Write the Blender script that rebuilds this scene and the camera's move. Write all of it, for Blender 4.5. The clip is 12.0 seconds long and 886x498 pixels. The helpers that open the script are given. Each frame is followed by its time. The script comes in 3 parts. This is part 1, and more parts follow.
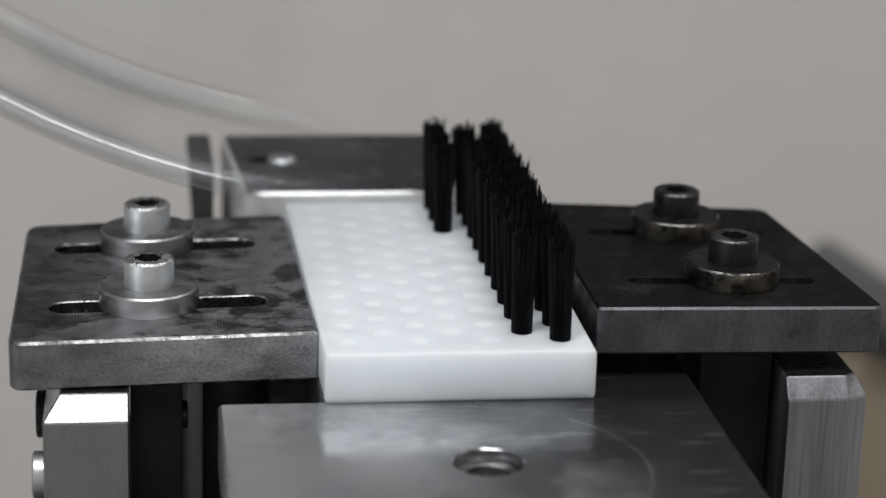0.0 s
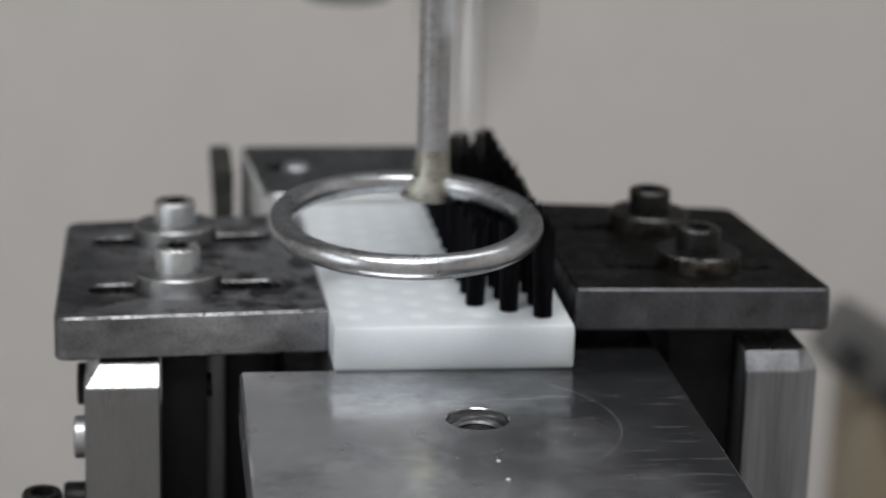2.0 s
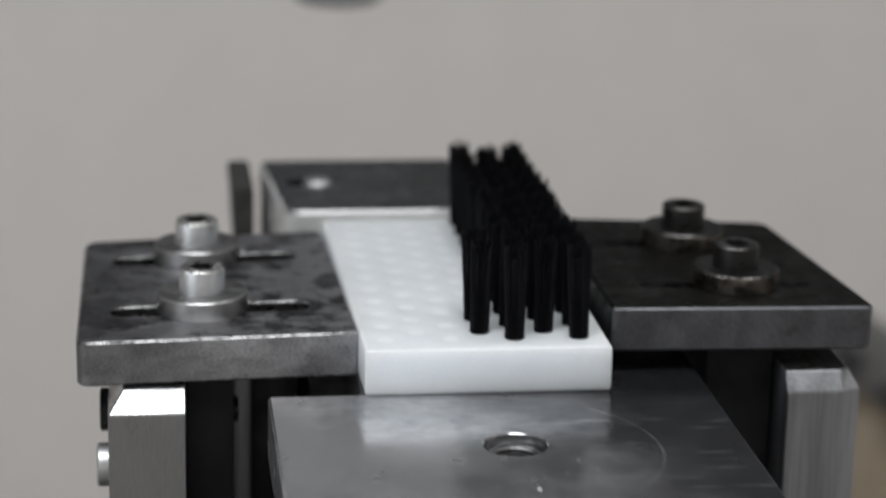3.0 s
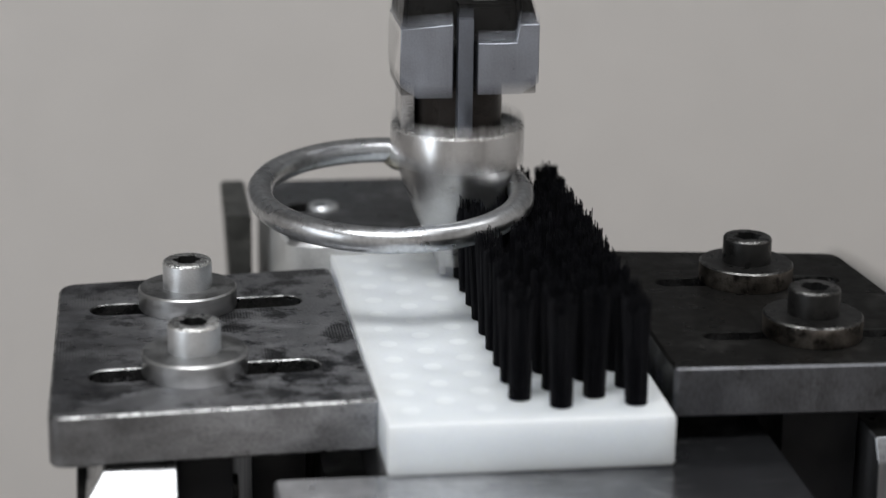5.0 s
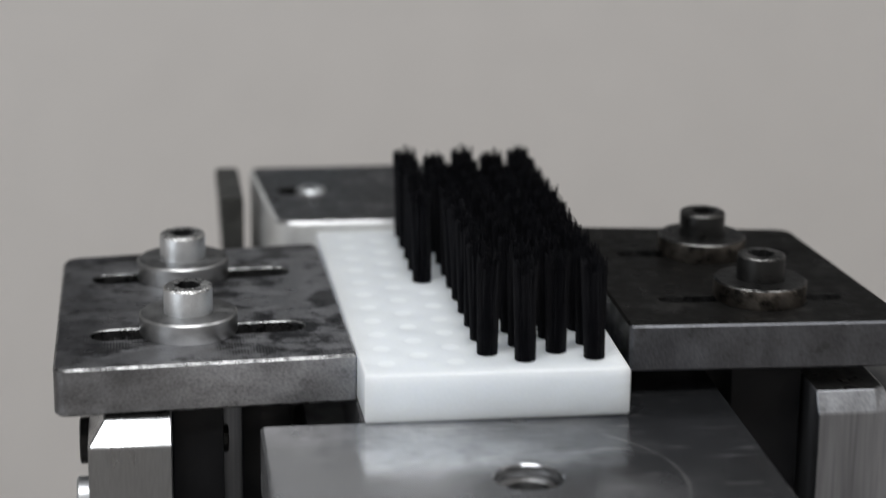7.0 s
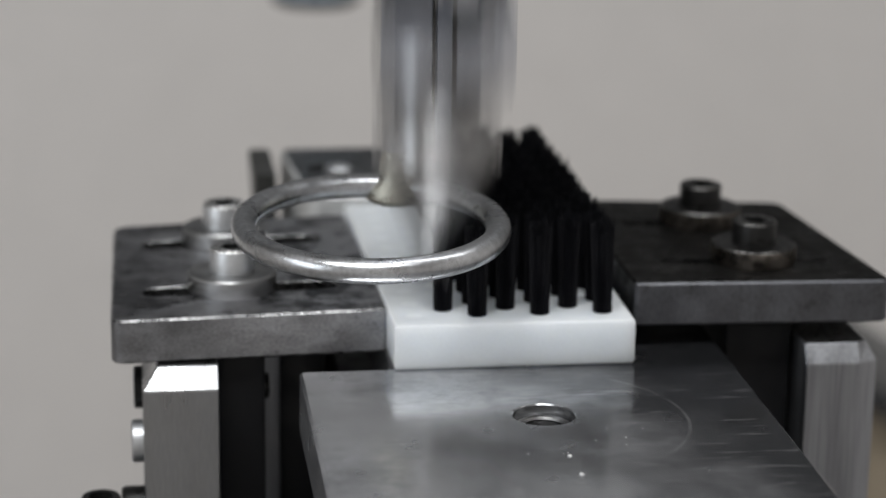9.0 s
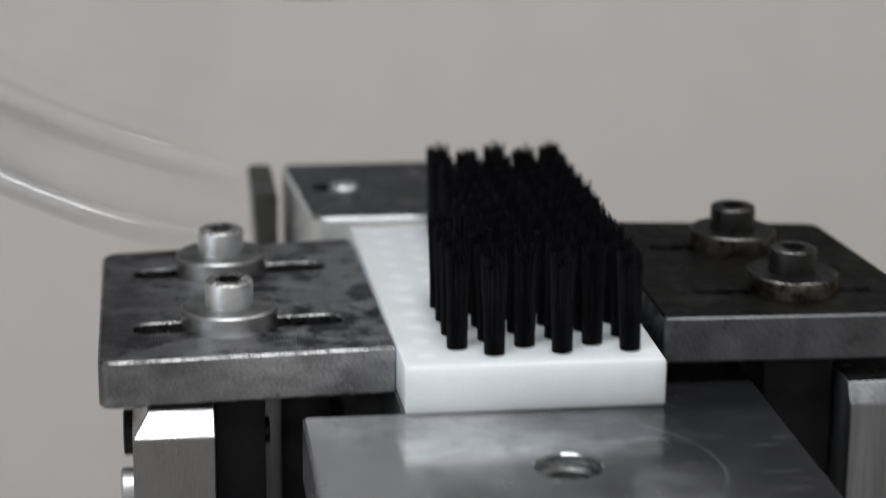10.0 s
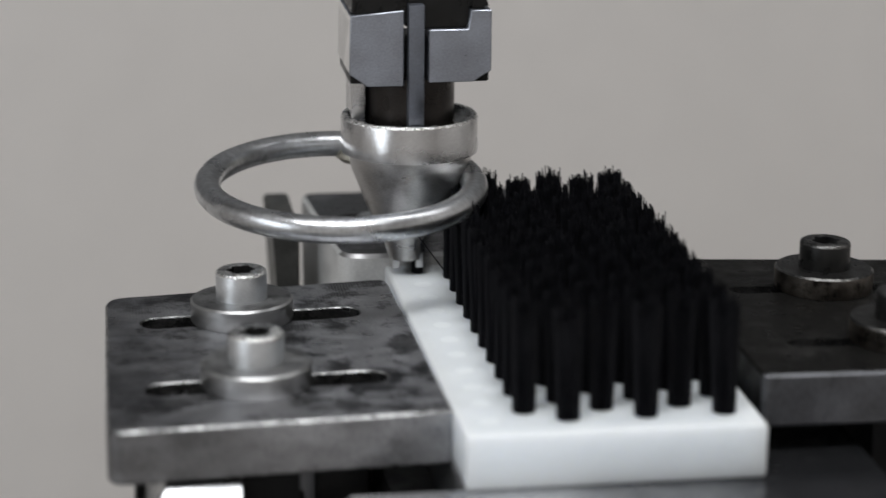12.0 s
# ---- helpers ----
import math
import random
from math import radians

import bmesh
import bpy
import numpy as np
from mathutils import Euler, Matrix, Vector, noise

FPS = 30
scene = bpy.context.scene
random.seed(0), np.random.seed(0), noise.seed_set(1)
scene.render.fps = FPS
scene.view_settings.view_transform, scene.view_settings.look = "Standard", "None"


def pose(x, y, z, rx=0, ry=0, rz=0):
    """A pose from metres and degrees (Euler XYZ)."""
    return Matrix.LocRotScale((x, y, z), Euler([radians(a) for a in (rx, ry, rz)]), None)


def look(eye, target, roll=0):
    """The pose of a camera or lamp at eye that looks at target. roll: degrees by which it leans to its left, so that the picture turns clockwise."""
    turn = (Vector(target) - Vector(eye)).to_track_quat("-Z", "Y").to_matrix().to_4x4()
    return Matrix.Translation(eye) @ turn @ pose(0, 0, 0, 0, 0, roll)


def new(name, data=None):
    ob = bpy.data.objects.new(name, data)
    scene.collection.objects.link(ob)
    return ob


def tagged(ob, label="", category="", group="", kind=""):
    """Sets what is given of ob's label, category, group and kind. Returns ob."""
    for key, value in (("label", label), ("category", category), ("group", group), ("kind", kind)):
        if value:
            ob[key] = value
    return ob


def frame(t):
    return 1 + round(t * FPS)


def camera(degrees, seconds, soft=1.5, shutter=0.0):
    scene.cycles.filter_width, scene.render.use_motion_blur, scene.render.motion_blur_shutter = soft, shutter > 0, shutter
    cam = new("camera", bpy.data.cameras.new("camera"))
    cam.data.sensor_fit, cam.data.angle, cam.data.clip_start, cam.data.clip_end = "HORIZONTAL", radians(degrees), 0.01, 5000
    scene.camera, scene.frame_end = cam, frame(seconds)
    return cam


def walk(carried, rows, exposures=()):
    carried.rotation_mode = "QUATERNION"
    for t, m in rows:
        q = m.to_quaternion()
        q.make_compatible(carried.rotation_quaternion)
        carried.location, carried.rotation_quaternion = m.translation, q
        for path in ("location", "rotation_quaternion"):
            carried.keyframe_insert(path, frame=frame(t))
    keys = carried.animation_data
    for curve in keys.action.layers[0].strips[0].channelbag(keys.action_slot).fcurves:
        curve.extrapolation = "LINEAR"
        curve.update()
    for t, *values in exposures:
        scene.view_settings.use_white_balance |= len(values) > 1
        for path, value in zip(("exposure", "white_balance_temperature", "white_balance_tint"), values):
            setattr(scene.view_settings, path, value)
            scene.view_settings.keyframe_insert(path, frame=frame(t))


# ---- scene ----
cam = camera(21.750, 12.0, soft=1.3, shutter=0.8)
cam.data.dof.use_dof = True
cam.data.dof.focus_distance = 0.535
cam.data.dof.aperture_fstop = 9.5
walk(cam, [
    (0.0, look((-0.0771, -0.5560, 0.1856), (-0.0125, -0.0832, 0.0363), 1.67)),
    (0.5, look((-0.0761, -0.5601, 0.1804), (-0.0126, -0.0845, 0.0397), 1.57)),
    (1.0, look((-0.0767, -0.5654, 0.1844), (-0.0172, -0.0891, 0.0443), 1.28)),
    (1.5, look((-0.0755, -0.5650, 0.1854), (-0.0150, -0.0887, 0.0459), 1.17)),
    (2.0, look((-0.0816, -0.5604, 0.1896), (-0.0196, -0.0840, 0.0512), 1.56)),
    (2.5, look((-0.0838, -0.5604, 0.1933), (-0.0236, -0.0829, 0.0576), 1.49)),
    (3.0, look((-0.0813, -0.5549, 0.1892), (-0.0177, -0.0786, 0.0511), 1.23)),
    (3.5, look((-0.0828, -0.5511, 0.1911), (-0.0193, -0.0755, 0.0503), 1.28)),
    (5.5, look((-0.0759, -0.5333, 0.1819), (-0.0093, -0.0604, 0.0339), 0.69)),
    (6.0, look((-0.0681, -0.5361, 0.1787), (-0.0010, -0.0621, 0.0343), 0.76)),
    (6.5, look((-0.0701, -0.5397, 0.1821), (-0.0079, -0.0642, 0.0408), 0.43)),
    (7.0, look((-0.0704, -0.5463, 0.1832), (-0.0056, -0.0706, 0.0434), 0.66)),
    (7.5, look((-0.0731, -0.5507, 0.1849), (-0.0104, -0.0743, 0.0466), 0.94)),
    (9.5, look((-0.0760, -0.5508, 0.1839), (-0.0097, -0.0741, 0.0486), 0.75)),
    (10.0, look((-0.0715, -0.5409, 0.1837), (-0.0074, -0.0651, 0.0443), 0.48)),
    (10.5, look((-0.0780, -0.5368, 0.1799), (-0.0099, -0.0608, 0.0428), 0.63)),
    (11.0, look((-0.0731, -0.5291, 0.1797), (-0.0062, -0.0543, 0.0378), 0.45)),
    (11.5, look((-0.0760, -0.5246, 0.1812), (-0.0064, -0.0514, 0.0354), 0.85)),
    (12.0, look((-0.0733, -0.5286, 0.1704), (-0.0017, -0.0533, 0.0327), 0.47)),
], exposures=[(0, -0.06), (1.0, -0.12), (2.5, -0.12), (3.0, 0.01), (3.5, -0.02), (5.5, 0.04), (10.0, 0.05), (12, 0.03)])

# ---- light: a workshop room with ceiling lamps and an added side fill ----
world = bpy.data.worlds.new("workshop_air")
world.use_nodes = True
world.node_tree.nodes["Background"].inputs[0].default_value = (0.9, 0.95, 1.0, 1)
world.node_tree.nodes["Background"].inputs[1].default_value = 0.05
scene.world = world


def lamp(name, place, target, sx, sy, watts, colour):
    data = bpy.data.lights.new(name, "AREA")
    data.shape, data.size, data.size_y, data.energy, data.color = "RECTANGLE", sx, sy, watts, colour
    ob = new(name, data)
    ob.matrix_world = look(place, target)
    return ob


lamp("ceiling_lamp", (-0.20, -0.72, 1.57), (-0.20, -0.72, 0), 1.1, 0.50, 22, (0.97, 0.985, 1.0))
# rear lamp, unseen, added to brighten the far wall towards the east
lamp("ceiling_lamp", (0.75, 0.15, 1.57), (0.75, 0.15, 0), 1.3, 0.30, 6.5, (0.97, 0.985, 1.0))
# unseen fill added at the west wall, where there is no window
lamp("side_fill", (-1.46, -0.7, 0.45), (0, 0.1, -0.1), 1.0, 1.0, 9, (0.86, 0.93, 1.0))

# ---- materials ----


def material(name, colour, rough=0.5, metal=0.0, vary=0.2, scale=400.0, fine=2500.0, bump=0.1, stretch=(1, 1, 1),
             rough_vary=0.15, spots=None, sss=0.0, spec=0.5, scratch=None, arc=None, ior=1.5, painted_fall=None, hatch=None):
    m = bpy.data.materials.new(name)
    m.use_nodes = True
    nt = m.node_tree
    b = nt.nodes["Principled BSDF"]
    tc = nt.nodes.new("ShaderNodeTexCoord")
    mp = nt.nodes.new("ShaderNodeMapping")
    mp.inputs["Scale"].default_value = stretch
    nt.links.new(tc.outputs["Object"], mp.inputs["Vector"])
    big, small = nt.nodes.new("ShaderNodeTexNoise"), nt.nodes.new("ShaderNodeTexNoise")
    for n, s, d in ((big, scale, 5), (small, fine, 3)):
        n.inputs["Scale"].default_value, n.inputs["Detail"].default_value = s, d
        nt.links.new(mp.outputs["Vector"], n.inputs["Vector"])
    mix = nt.nodes.new("ShaderNodeMath")
    mix.operation = "ADD"
    nt.links.new(big.outputs["Fac"], mix.inputs[0])
    nt.links.new(small.outputs["Fac"], mix.inputs[1])
    ramp = nt.nodes.new("ShaderNodeMapRange")
    ramp.inputs["From Min"].default_value, ramp.inputs["From Max"].default_value = 0.65, 1.35
    ramp.inputs["To Min"].default_value, ramp.inputs["To Max"].default_value = 1 - vary, 1 + vary
    nt.links.new(mix.outputs[0], ramp.inputs["Value"])
    col = nt.nodes.new("ShaderNodeVectorMath")
    col.operation = "SCALE"
    col.inputs[0].default_value = colour
    nt.links.new(ramp.outputs["Result"], col.inputs["Scale"])
    last = col.outputs["Vector"]
    if spots:
        colour2, lo, hi, size = spots
        patch = nt.nodes.new("ShaderNodeTexNoise")
        patch.inputs["Scale"].default_value, patch.inputs["Detail"].default_value = size, 8
        patch.inputs["Roughness"].default_value = 0.74
        nt.links.new(tc.outputs["Object"], patch.inputs["Vector"])
        edge = nt.nodes.new("ShaderNodeMapRange")
        edge.inputs["From Min"].default_value, edge.inputs["From Max"].default_value = lo, hi
        nt.links.new(patch.outputs["Fac"], edge.inputs["Value"])
        blend = nt.nodes.new("ShaderNodeMix")
        blend.data_type = "RGBA"
        blend.inputs["B"].default_value = (*colour2, 1)
        nt.links.new(edge.outputs["Result"], blend.inputs["Factor"])
        nt.links.new(last, blend.inputs["A"])
        last = blend.outputs["Result"]
    if painted_fall:
        # brightness falling off across a plate, put into the colour along a ragged line
        fall_tone, x0, x1, askew = painted_fall
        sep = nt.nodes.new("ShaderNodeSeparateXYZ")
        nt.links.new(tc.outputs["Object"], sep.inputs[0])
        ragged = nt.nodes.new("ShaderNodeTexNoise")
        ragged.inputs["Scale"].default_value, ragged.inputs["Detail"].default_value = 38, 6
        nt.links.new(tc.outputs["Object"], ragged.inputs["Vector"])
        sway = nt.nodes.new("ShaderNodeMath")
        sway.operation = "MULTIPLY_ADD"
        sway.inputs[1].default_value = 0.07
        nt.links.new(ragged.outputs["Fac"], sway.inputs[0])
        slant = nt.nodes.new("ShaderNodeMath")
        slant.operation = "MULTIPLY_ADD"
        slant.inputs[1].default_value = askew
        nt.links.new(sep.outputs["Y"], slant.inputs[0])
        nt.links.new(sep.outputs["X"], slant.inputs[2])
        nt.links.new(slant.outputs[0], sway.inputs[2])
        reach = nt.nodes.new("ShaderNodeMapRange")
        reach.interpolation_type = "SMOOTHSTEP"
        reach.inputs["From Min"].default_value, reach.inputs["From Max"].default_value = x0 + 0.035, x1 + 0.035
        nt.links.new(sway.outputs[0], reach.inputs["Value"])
        # lays the painted darker tone over the plate's own colour
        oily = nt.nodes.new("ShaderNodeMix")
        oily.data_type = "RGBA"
        oily.inputs["B"].default_value = (*fall_tone, 1)
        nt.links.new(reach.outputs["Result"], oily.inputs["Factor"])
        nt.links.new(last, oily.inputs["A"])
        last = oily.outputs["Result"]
    masks = []
    if hatch:
        # fine machining lines that show in worn patches only
        tone, pitch, lo, hi, size3, strength = hatch
        grooves = nt.nodes.new("ShaderNodeTexWave")
        grooves.inputs["Scale"].default_value = 0.314 / pitch
        grooves.inputs["Distortion"].default_value, grooves.inputs["Detail"].default_value = 1.2, 2
        grooves.inputs["Detail Scale"].default_value = 3.0
        nt.links.new(tc.outputs["Object"], grooves.inputs["Vector"])
        area = nt.nodes.new("ShaderNodeTexNoise")
        area.inputs["Scale"].default_value, area.inputs["Detail"].default_value = size3, 7
        area.inputs["Roughness"].default_value = 0.66
        nt.links.new(tc.outputs["Object"], area.inputs["Vector"])
        inside = nt.nodes.new("ShaderNodeMapRange")
        inside.inputs["From Min"].default_value, inside.inputs["From Max"].default_value = lo, hi
        inside.inputs["To Max"].default_value = strength
        nt.links.new(area.outputs["Fac"], inside.inputs["Value"])
        worn_lines = nt.nodes.new("ShaderNodeMath")
        worn_lines.operation = "MULTIPLY"
        nt.links.new(grooves.outputs["Fac"], worn_lines.inputs[0])
        nt.links.new(inside.outputs["Result"], worn_lines.inputs[1])
        masks.append((worn_lines.outputs[0], tone))
    if scratch:
        tone, lo, hi, stretch2, size2 = scratch
        mp2 = nt.nodes.new("ShaderNodeMapping")
        mp2.inputs["Scale"].default_value, mp2.inputs["Rotation"].default_value = stretch2, (0, 0, 0.4)
        nt.links.new(tc.outputs["Object"], mp2.inputs["Vector"])
        lines = nt.nodes.new("ShaderNodeTexNoise")
        lines.inputs["Scale"].default_value, lines.inputs["Detail"].default_value = size2, 4
        lines.inputs["Distortion"].default_value = 0.1
        nt.links.new(mp2.outputs["Vector"], lines.inputs["Vector"])
        cut = nt.nodes.new("ShaderNodeMapRange")
        cut.inputs["From Min"].default_value, cut.inputs["From Max"].default_value = lo, hi
        cut.inputs["To Max"].default_value = 0.22 if painted_fall else 1.0
        nt.links.new(lines.outputs["Fac"], cut.inputs["Value"])
        masks.append((cut.outputs["Result"], tone))
    if arc:
        tone, centre, radius, width = arc
        far = nt.nodes.new("ShaderNodeVectorMath")
        far.operation = "DISTANCE"
        far.inputs[1].default_value = centre
        nt.links.new(tc.outputs["Object"], far.inputs[0])
        band = nt.nodes.new("ShaderNodeMath")
        band.operation = "COMPARE"
        band.inputs[1].default_value, band.inputs[2].default_value = radius, width
        nt.links.new(far.outputs["Value"], band.inputs[0])
        worn = nt.nodes.new("ShaderNodeMapRange")
        worn.inputs["From Min"].default_value, worn.inputs["From Max"].default_value = 0.42, 0.60
        worn.inputs["To Max"].default_value = 0.2
        nt.links.new(big.outputs["Fac"], worn.inputs["Value"])
        both = nt.nodes.new("ShaderNodeMath")
        both.operation = "MULTIPLY"
        nt.links.new(band.outputs[0], both.inputs[0])
        nt.links.new(worn.outputs["Result"], both.inputs[1])
        masks.append((both.outputs[0], tone))
    for mask, tone in masks:
        over = nt.nodes.new("ShaderNodeMix")
        over.data_type = "RGBA"
        over.inputs["B"].default_value = (*tone, 1)
        nt.links.new(mask, over.inputs["Factor"])
        nt.links.new(last, over.inputs["A"])
        last = over.outputs["Result"]
    nt.links.new(last, b.inputs["Base Color"])
    rr = nt.nodes.new("ShaderNodeMapRange")
    rr.inputs["From Min"].default_value, rr.inputs["From Max"].default_value = 0.3, 0.7
    rr.inputs["To Min"].default_value = max(0.02, rough - rough_vary)
    rr.inputs["To Max"].default_value = min(1, rough + rough_vary)
    nt.links.new(big.outputs["Fac"], rr.inputs["Value"])
    nt.links.new(rr.outputs["Result"], b.inputs["Roughness"])
    b.inputs["Metallic"].default_value = metal
    b.inputs["Specular IOR Level"].default_value, b.inputs["IOR"].default_value = spec, ior
    if sss:
        b.inputs["Subsurface Weight"].default_value = sss
        b.inputs["Subsurface Radius"].default_value = (0.008, 0.008, 0.0085)
        b.inputs["Subsurface Scale"].default_value = 1.0
    if bump:
        bp = nt.nodes.new("ShaderNodeBump")
        bp.inputs["Strength"].default_value, bp.inputs["Distance"].default_value = bump, 0.0004
        nt.links.new(mix.outputs[0], bp.inputs["Height"])
        nt.links.new(bp.outputs["Normal"], b.inputs["Normal"])
    return m


PLASTIC = material("white_plastic", (0.775, 0.815, 0.85), 0.5, 0, 0.03, 120, 1200, 0.04, sss=0.9, spec=0.3)
# paler hole floors: light bouncing inside the holes, put into the colour
HOLE_GLOW = material("hole_glow_plastic", (0.84, 0.88, 0.91), 0.6, 0, 0.02, 300, 2000, 0.02, sss=0.55, spec=0.3)
# both west clamp steels darken towards their west end in the colour
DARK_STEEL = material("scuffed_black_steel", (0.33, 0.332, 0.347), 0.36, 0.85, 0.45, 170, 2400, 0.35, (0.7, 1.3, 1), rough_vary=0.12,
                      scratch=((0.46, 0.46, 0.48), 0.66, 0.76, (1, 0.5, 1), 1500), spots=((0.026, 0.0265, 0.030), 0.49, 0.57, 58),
                      painted_fall=((0.055, 0.056, 0.062), -0.004, -0.050, 0), hatch=((0.42, 0.42, 0.43), 0.0007, 0.48, 0.60, 75, 0.4))
BLACK_STEEL = material("oiled_black_steel", (0.008, 0.0077, 0.0073), 0.40, 0.0, 0.3, 160, 2200, 0.2, spec=0.5, ior=1.14, rough_vary=0.2,
                       spots=((0.026, 0.025, 0.024), 0.54, 0.70, 70))
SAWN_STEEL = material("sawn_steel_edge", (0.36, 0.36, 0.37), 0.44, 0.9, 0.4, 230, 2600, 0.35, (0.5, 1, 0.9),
                      spots=((0.06, 0.06, 0.06), 0.56, 0.70, 110), painted_fall=((0.10, 0.10, 0.105), 0.002, -0.060, 0))
WORN_EDGE = material("bright_worn_edge", (0.42, 0.42, 0.42), 0.36, 1.0, 0.4, 500, 2600, 0.4, spots=((0.08, 0.08, 0.08), 0.42, 0.58, 260))
DARK_EDGE = material("dark_sawn_edge", (0.135, 0.137, 0.148), 0.46, 0.85, 0.3, 190, 2400, 0.3, (0.9, 1, 0.35), spots=((0.085, 0.085, 0.087), 0.54, 0.64, 130))
# the loss of reflected light towards the east is put into this colour
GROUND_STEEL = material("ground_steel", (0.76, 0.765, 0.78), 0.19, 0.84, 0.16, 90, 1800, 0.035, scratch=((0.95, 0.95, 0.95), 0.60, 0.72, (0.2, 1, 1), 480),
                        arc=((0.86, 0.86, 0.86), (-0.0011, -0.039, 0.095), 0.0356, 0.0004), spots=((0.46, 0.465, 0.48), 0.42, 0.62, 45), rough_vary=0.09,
                        painted_fall=((0.075, 0.077, 0.083), -0.036, 0.030, 0.3))
# shaded copy of the milled aluminium; its vertical streaks stand for reflections
SHADED_ALUMINIUM = material("shaded_aluminium", (0.335, 0.342, 0.36), 0.40, 1.0, 0.34, 130, 1500, 0.1, (1, 1, 0.03), rough_vary=0.10)
ALUMINIUM = material("milled_aluminium", (0.38, 0.385, 0.39), 0.30, 1.0, 0.12, 120, 1500, 0.15, (1, 1, 0.15))
PALE_METAL = material("blasted_pale_metal", (0.70, 0.70, 0.69), 0.6, 0.6, 0.12, 120, 1500, 0.2)
ZINC = material("zinc_plated_steel", (0.66, 0.675, 0.69), 0.42, 1.0, 0.12, 300, 2600, 0.1, rough_vary=0.05)
WASHER_GREY = material("turned_steel_washer", (0.47, 0.47, 0.468), 0.36, 1.0, 0.16, 200, 2500, 0.1, (1, 1, 4), rough_vary=0.05)
# darker copy of the washer steel: upward faces' shading put into the colour
WASHER_TOP = material("shaded_washer_face", (0.30, 0.30, 0.30), 0.42, 1.0, 0.3, 200, 2500, 0.15, spots=((0.12, 0.12, 0.12), 0.52, 0.66, 160))
WASHER_BROWN = material("browned_steel_washer", (0.38, 0.34, 0.30), 0.36, 1.0, 0.3, 170, 2500, 0.15,
                        spots=((0.05, 0.044, 0.038), 0.46, 0.62, 120))
BURRED = material("burred_zinc_rim", (0.74, 0.74, 0.73), 0.26, 1.0, 0.3, 500, 1800, 0.9, spots=((0.10, 0.10, 0.10), 0.56, 0.64, 420))
# black screw and brown washer rims, their glints put into the colour
RIM_GLINT = material("glinting_dark_rim", (0.20, 0.196, 0.19), 0.36, 1.0, 0.3, 400, 1800, 0.5, spots=((0.02, 0.02, 0.02), 0.44, 0.58, 200))
# slot walls: recess shade and small glints put into the colour
SLOT_SHADE = material("shaded_slot_wall", (0.10, 0.10, 0.10), 0.3, 0.9, 0.5, 300, 1500, 0.5, spots=((0.45, 0.45, 0.46), 0.60, 0.66, 160))
STOP_TOP = material("worn_grey_steel_top", (0.105, 0.107, 0.112), 0.36, 0.85, 0.35, 200, 1800, 0.2, spots=((0.28, 0.28, 0.29), 0.52, 0.64, 85))
BRACKET = material("dark_bracket_steel", (0.085, 0.085, 0.08), 0.5, 0.6, 0.3, 200, 1800, 0.2)
# socket recesses: their shade is put into a near-black colour
SOCKET = material("shaded_socket", (0.012, 0.012, 0.012), 0.45, 0.3, 0.2, 300, 2500, 0.05)
BLACK_OXIDE = material("black_oxide_screw", (0.012, 0.0117, 0.0113), 0.36, 0.2, 0.3, 300, 2500, 0.1, ior=1.35)
GALVANISED = material("galvanised_rod", (0.56, 0.57, 0.585), 0.30, 1.0, 0.25, 110, 700, 0.08, rough_vary=0.06,
                      spots=((0.26, 0.26, 0.25), 0.56, 0.70, 110))
BRASS_WELD = material("brazed_joint", (0.46, 0.45, 0.39), 0.36, 1.0, 0.3, 300, 2000, 0.5)
POLISHED = material("polished_steel", (0.57, 0.57, 0.575), 0.24, 1.0, 0.12, 150, 2000, 0.08, rough_vary=0.08)
MIRROR_SIDE = material("lapped_steel_side", (0.90, 0.90, 0.895), 0.16, 1.0, 0.05, 150, 2000, 0.03, rough_vary=0.05)
SATIN = material("satin_turned_steel", (0.50, 0.50, 0.505), 0.36, 1.0, 0.1, 150, 2000, 0.1, rough_vary=0.06)
BLUE_STEEL = material("hardened_grey_steel", (0.20, 0.215, 0.25), 0.42, 0.9, 0.15, 150, 2000, 0.08)
JAW_STEEL = material("blued_jaw_steel", (0.365, 0.385, 0.435), 0.40, 0.9, 0.2, 150, 2000, 0.12, spots=((0.05, 0.05, 0.055), 0.66, 0.72, 300))
NOZZLE_STEEL = material("turned_nozzle_steel", (0.47, 0.465, 0.46), 0.33, 1.0, 0.22, 120, 2000, 0.12, (1, 1, 3), rough_vary=0.08, spots=((0.30, 0.28, 0.26), 0.56, 0.72, 90))
BROWN_STEEL = material("oiled_dark_neck", (0.03, 0.026, 0.024), 0.3, 0.7, 0.3, 150, 2000, 0.08)
BLACK_PAINT = material("black_painted_steel", (0.018, 0.018, 0.02), 0.5, 0.0, 0.3, 150, 2000, 0.08)
DEEP_BLACK = material("oily_black_paint", (0.008, 0.008, 0.009), 0.55, 0.0, 0.3, 150, 2000, 0.08, spec=0.25)
BRISTLE = material("black_nylon_bristle", (0.006, 0.006, 0.0075), 0.42, 0, 0.2, 300, 2500, 0, spec=0.14)
WALL = material("grey_painted_wall", (0.722, 0.692, 0.667), 0.8, 0, 0.03, 2, 30, 0.02)
PANEL = material("grey_panel_paint", (0.15, 0.15, 0.152), 0.6, 0, 0.1, 8, 90, 0.02)
FLOOR = material("concrete_floor", (0.26, 0.25, 0.24), 0.7, 0, 0.2, 4, 60, 0.05)
CEILING = material("white_ceiling", (0.75, 0.75, 0.74), 0.85, 0, 0.03, 3, 40, 0.02)
MACHINE_GREY = material("grey_machine_paint", (0.13, 0.128, 0.125), 0.5, 0, 0.08, 30, 400, 0.03)
